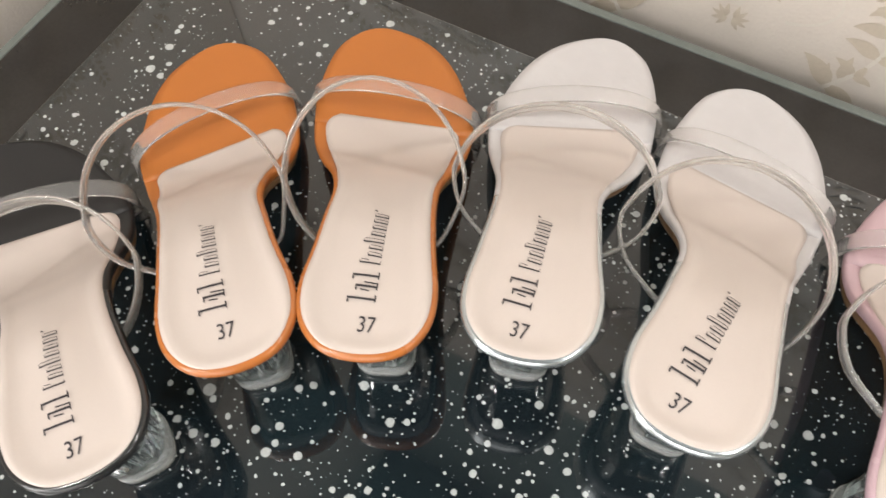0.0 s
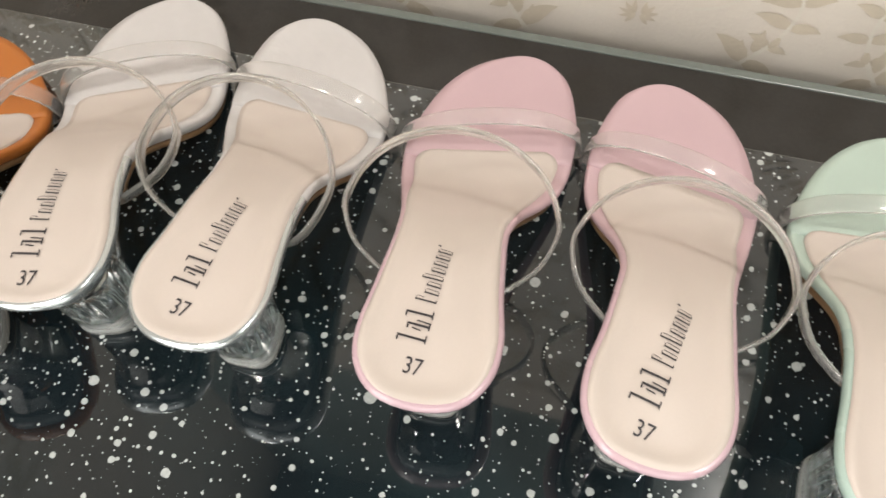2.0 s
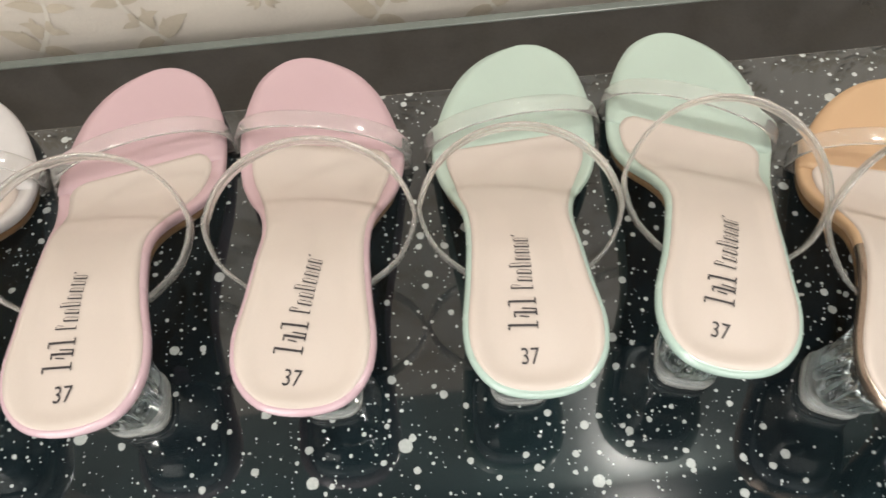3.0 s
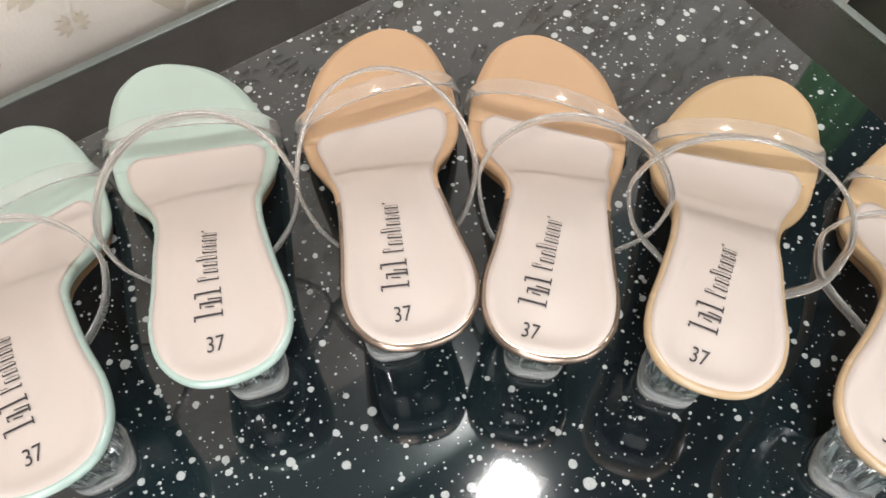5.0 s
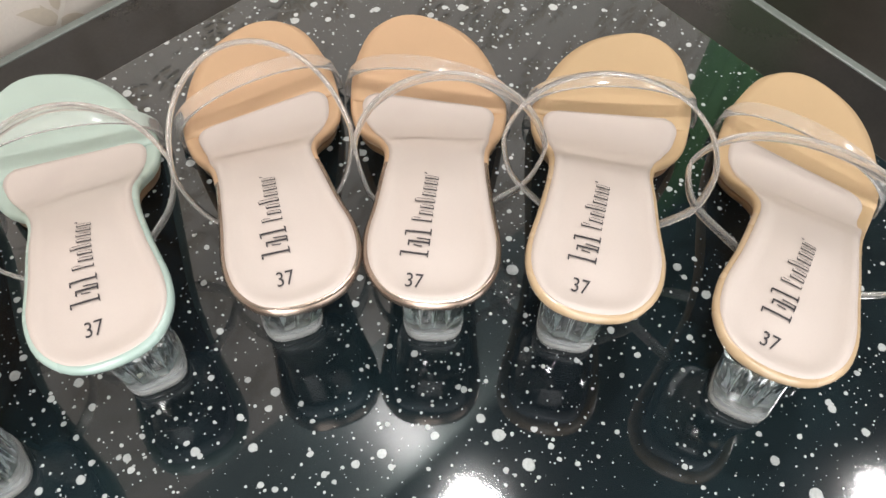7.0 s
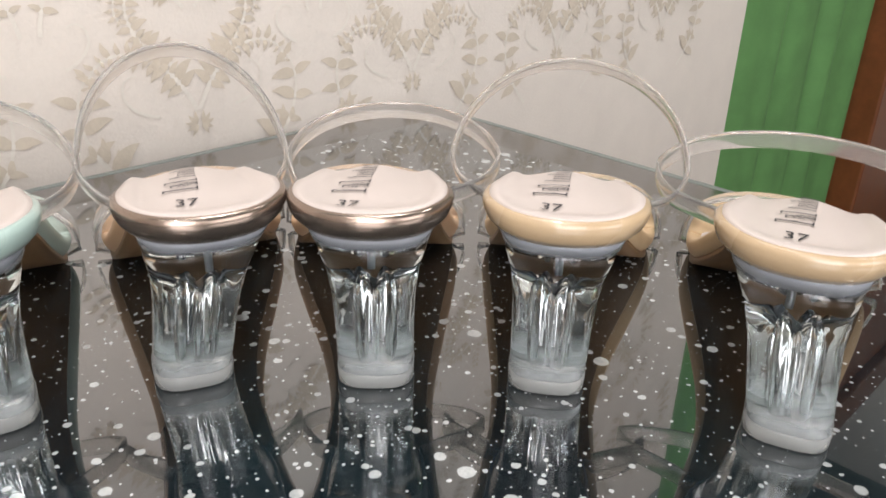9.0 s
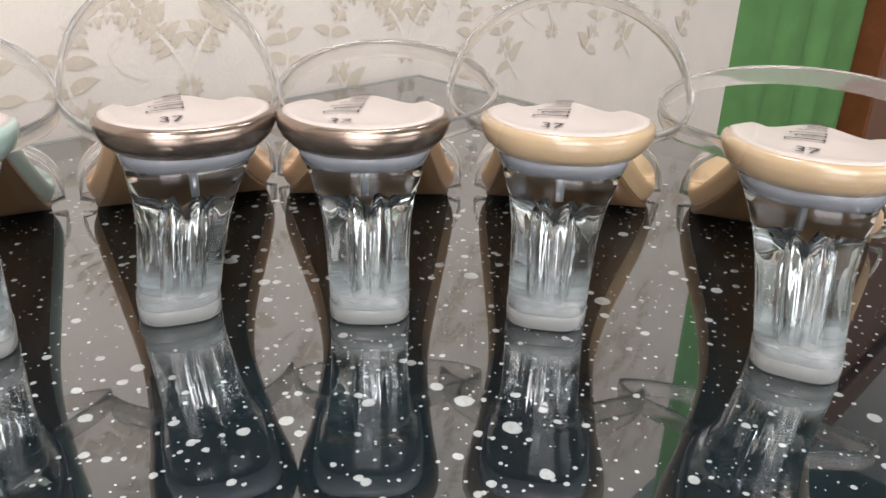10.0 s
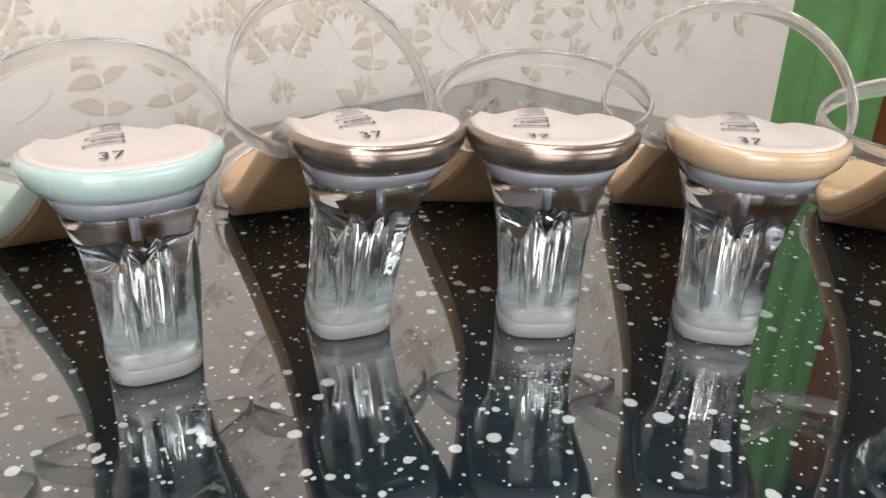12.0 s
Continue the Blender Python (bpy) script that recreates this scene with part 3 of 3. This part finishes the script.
def sandal(name_side, at, color, rim, toe, label, ring_up, ring_lean, stamp, seed, shift=(0.0, 0.0), half=(0.0415, 0.0), mark=(0.0, 0.0), worn=1.0, reach=0.0):
    side = 1 if name_side == "left" else -1
    x, y, turn = at
    thing = empty("sandal", pose(x, y, 0.0052, 0, 0, turn), label, "sandal", "sandals in a row")
    body = mesh_object("footbed", *sole_body(side), rim, thing, color[0])
    body.data.materials.append(toe)
    for p in body.data.polygons:
        p.material_index = 1 if p.center.y > 0.066 else 0
    def edge(u):
        return sock_front(u) + reach

    med, lat = halves(0.0024, 90, edge)
    for line, way in ((med, -1), (lat, 1)):
        for q in line:
            s = min(1.0, max(0.0, (q[1] - 0.083) / 0.035))
            gap = min(1.0, max(0.0, (edge(q[0]) - q[1]) / 0.011))
            q[0] += way * (0.0044 * s * s * (3 - 2 * s) + 0.010 * (1 - math.sqrt(max(0.0, 1 - (1 - gap) ** 2))))
    sheet_part("insole", med, lat, 22, lambda a, b: sock_height(a, b, seed, worn), 0.0026, side, M_SOCK, thing, "cream leather insole")
    # toe covering, from under the insole's front edge to the tip
    r = inset(RING, 0.0006)
    med, lat = (resample(c, 600) for c in (r[:TIP + 1], np.vstack([r[:1], r[::-1][:len(r) - TIP]])))
    med, lat = (resample(c[[q[1] >= edge(q[0]) - 0.006 for q in c]], 24) for c in (med, lat))
    sheet_part("toe_covering", med, lat, 12, lambda a, b: top_z(a, b) + 0.0005, 0.0009, side, toe, thing, color[1])
    # thin outsole under forefoot and waist
    r = inset(RING, 0.0030)
    med, lat = (resample(c, 600) for c in (r[:TIP + 1], np.vstack([r[:1], r[::-1][:len(r) - TIP]])))
    med, lat = (resample(c[[q[1] >= 0.042 for q in c]], 30) for c in (med, lat))
    sole = mesh_object("outsole", *(lambda vf: (flip(vf[0], side), vf[1]))(grid_sheet(med, lat, 8, lambda a, b: max(0.0021, top_z(a, b) - thickness(b) - 0.0012))), M_OUTSOLE, thing, "tan outsole")
    solid = sole.modifiers.new("thickness", "SOLIDIFY")
    solid.thickness, solid.offset = 0.0032, 0.0
    heel = mesh_object("heel", *heel_mesh(0.0062, side, shift, HEEL), M_CLEAR, thing, "clear moulded acrylic heel")
    mesh_object("heel_seat", *heel_mesh(0.0062, side, shift, HEEL_SEAT), M_SEAT, thing, "milky bluish plate over the heel")
    cav = mesh_object("hollow", *heel_cavity(side, shift), M_HOLLOW, heel, "frosted fluted hollow")
    cav.data.flip_normals()
    verts, faces = [], []
    for k, (z, grow) in enumerate(((0.0, -0.0008), (0.0006, 0.0), (0.0055, 0.0002), (0.0061, -0.0003))):
        verts += [(px + shift[0], py + shift[1], z) for px, py in heel_ring(0.0147 + grow, 0.0016 - grow, 0.0322 + grow)]
    for k in range(3):
        for i in range(28):
            j = (i + 1) % 28
            faces.append((k * 28 + i, k * 28 + j, (k + 1) * 28 + j, (k + 1) * 28 + i))
    faces += [tuple(range(28)), tuple(range(84, 112))]
    mesh_object("heel_tip", flip(verts, side), faces, M_TIP, thing, "milky white heel tip")
    screw = bmesh.new()
    bmesh.ops.create_cone(screw, cap_ends=True, segments=14, radius1=0.0012, radius2=0.0014, depth=0.012)
    bmesh.ops.translate(screw, vec=(0, 0.012, 0.0565), verts=screw.verts)
    part("screw", screw, M_STEEL, heel, smooth=True)
    # clear band over the toes
    band = []
    for k in range(33):
        a = math.pi * k / 32
        c = math.cos(a)
        band.append((0.0045 + 0.0475 * c, 0.150 + 0.008 * c, 0.0045 + 0.0315 * math.sin(a) ** 0.7))
    band = [(band[0][0] - 0.014, band[0][1] - 0.001, 0.0040), (band[0][0] - 0.006, band[0][1], 0.0036), *band,
            (band[-1][0] + 0.006, band[-1][1], 0.0036), (band[-1][0] + 0.014, band[-1][1] - 0.001, 0.0040)]
    v, fc = ribbon(band, 0.0094, 0.0016, [(-0.2, 1.0, 0.25) for _ in band])
    mesh_object("toe_band", flip(v, side), fc, M_BAND, thing, "clear vinyl band over the toes")
    # ankle loop, springing from the footbed's sides
    wide, over = half[0], side * half[1]
    loop = [(0.0200, 0.040, 0.0615, 0.0), (0.0270, 0.0445, 0.0610, 0.0), (0.86 * wide, 0.055, 0.0630, 0.7)]
    for deg in range(0, 91, 15):
        c, u = math.cos(radians(deg)), math.sin(radians(deg))
        loop.append((wide * c, 0.069 + (0.034 + ring_lean) * u, 0.0675 + 1.05 * ring_up * u, 1.0))
    loop = [(px + over * w, py, pz) for px, py, pz, w in [*loop, *[(-px, py, pz, w) for px, py, pz, w in reversed(loop[:-1])]]]
    path = smooth_curve(loop, 6)
    v, fc = ribbon(path, 0.0084, 0.0019, [(0.0, -ring_up, 0.05 + ring_lean) for p in path])
    mesh_object("ankle_loop", flip(v, side), fc, M_STRAP, thing, "thin clear vinyl ankle loop")
    # print on the insole
    pts, faces = DIGITS
    flat = text_surface([(-0.0015 + mark[0] + 0.0070 * u, -0.0066 + mark[1] + 0.0068 * w) for u, w in pts], side, 0.0005, stamp)
    mesh_object("size_mark", flat, faces, M_INK, thing, "dark printed size 37", smooth=False)
    verts, faces = [], []
    for a0, a1, b0, b1 in STROKES:
        k = len(verts)
        line = [(b0 - 0.0038 + (b1 - b0) * q / 5, q / 5) for q in range(6)]
        verts += text_surface([p for u, q in line for p in ((u, a0 - 0.0006 * q), (u, a1 - 0.0006 * q))], side, 0.0006, stamp)
        faces += [(k + 2 * q, k + 2 * q + 2, k + 2 * q + 3, k + 2 * q + 1) for q in range(5)]
    mesh_object("stamp", verts, faces, M_INK, thing, "dark printed stamp of narrow bars", smooth=False)["kind"] = "stuff"
    return thing


def leather(name, color, rough=0.5, metal=0.0, coat=0.0):
    return grained(name, color, rough, metal, vary=0.06, grain=1500, bump=0.10, depth=0.0003, Coat_Weight=coat, Coat_Roughness=0.08)


COLORS = {
    "black": (leather("black_patent", (0.012, 0.012, 0.013), 0.25, 0, 0.6), leather("black_leather", (0.02, 0.02, 0.021), 0.45)),
    "orange": (leather("orange_patent", (0.47, 0.15, 0.032), 0.28, 0, 0.7), leather("orange_leather", (0.49, 0.16, 0.032), 0.45)),
    "white": (leather("silver_piping", (0.62, 0.66, 0.68), 0.22, 0.85), grained("white_leather", (0.60, 0.575, 0.575), 0.36, vary=0.06, grain=130, bump=0.35, depth=0.0012)),
    "pink": (leather("pink_patent", (0.57, 0.40, 0.45), 0.28, 0, 0.7), leather("pink_leather", (0.57, 0.40, 0.435), 0.45)),
    "mint": (leather("mint_patent", (0.41, 0.53, 0.48), 0.28, 0, 0.7), leather("mint_leather", (0.45, 0.55, 0.49), 0.45)),
    "bronze": (leather("bronze_piping", (0.36, 0.28, 0.23), 0.24, 0.9), leather("copper_tan_leather", (0.57, 0.37, 0.22), 0.42)),
    "tan": (leather("tan_patent", (0.53, 0.385, 0.235), 0.28, 0, 0.7), leather("tan_leather", (0.55, 0.385, 0.22), 0.45)),
}
PARTWORDS = {"black": ("glossy black rolled edge", "black leather toe"), "orange": ("glossy orange rolled edge", "orange leather toe"),
             "white": ("silver rolled edge", "white leather toe"), "pink": ("glossy pink rolled edge", "pink leather toe"),
             "mint": ("glossy mint rolled edge", "mint leather toe"), "bronze": ("shiny bronze rolled edge", "copper tan leather toe"),
             "tan": ("glossy tan rolled edge", "tan leather toe")}
# colour, foot, place and turn of the sandal, height and lean of its ankle loop, place and lean of its print
ROW = (
    ("black", "right", (-0.3043, -0.1101, 57.7), 0.012, 0.010, (-0.0060, 0.0, -4.5)),
    ("orange", "left", (-0.2806, -0.0476, 47.2), 0.033, -0.004, (-0.0051, 0.0025, -1.7)),
    ("orange", "right", (-0.2363, -0.0178, 26.5), 0.036, -0.004, (-0.0026, -0.0003, -3.4)),
    ("white", "left", (-0.1787, 0.0118, 16.8), 0.013, 0.002, (-0.0063, -0.0017, -4.2)),
    ("white", "right", (-0.1105, 0.0115, 2.7), 0.018, 0.004, (-0.0077, 0.0010, -8.5)),
    ("pink", "left", (-0.0163, 0.0096, 3.5), 0.015, 0.002, (-0.0070, 0.0012, -4.6)),
    ("pink", "right", (0.0715, 0.0072, -3.3), 0.012, 0.003, (-0.0071, -0.0001, -9.4)),
    ("mint", "left", (0.1629, 0.0035, -4.6), 0.012, 0.003, (-0.0051, 0.0028, -0.2)),
    ("mint", "right", (0.2383, 0.0031, -16.1), 0.020, 0.004, (-0.0054, 0.0042, -5.6)),
    ("bronze", "left", (0.3081, -0.0268, -23.2), 0.038, -0.002, (-0.0068, 0.0023, -3.5)),
    ("bronze", "right", (0.3498, -0.0614, -42.6), 0.013, -0.002, (-0.0084, -0.0019, -6.0)),
    ("tan", "left", (0.3951, -0.1083, -54.2), 0.038, -0.018, (-0.0062, 0.0001, -3.6)),
    ("tan", "right", (0.4321, -0.1737, -69.2), 0.012, -0.004, (-0.0050, 0.0000, -3.6)),
)
# half width of each ankle loop and how far it leans over to one side
LOOPS = {1: (0.0430, -0.008), 2: (0.0405, -0.003), 3: (0.0455, 0.001), 4: (0.0445, -0.008), 5: (0.0460, -0.002), 6: (0.0455, 0.0), 7: (0.0440, -0.001),
         8: (0.0440, 0.0), 9: (0.0405, 0.0), 10: (0.0435, 0.007), 11: (0.0480, 0.0), 12: (0.0545, -0.003)}
for k, (color, foot, at, up, lean, stamp) in enumerate(ROW):
    word = {"white": "white silver-edged", "bronze": "copper tan bronze-edged", "black": "glossy black", "orange": "orange leather",
            "pink": "pale pink", "mint": "pale mint green", "tan": "beige tan"}[color]
    sandal(foot, at, PARTWORDS[color], COLORS[color][0], COLORS[color][1],
           f"{word} sandal with clear block heel and clear straps", up, lean, stamp, 0.7 * k, {9: (-0.0085, 0.006), 12: (-0.008, -0.005)}.get(k, (-0.001, 0.0)),
           LOOPS.get(k, (0.0415, 0.0)), (0.0020, 0.0018) if k < 7 else (0.0, 0.0), {10: 1.9, 11: 1.3, 12: 1.7}.get(k, 1.0), {1: -0.008, 6: 0.005}.get(k, 0.0))
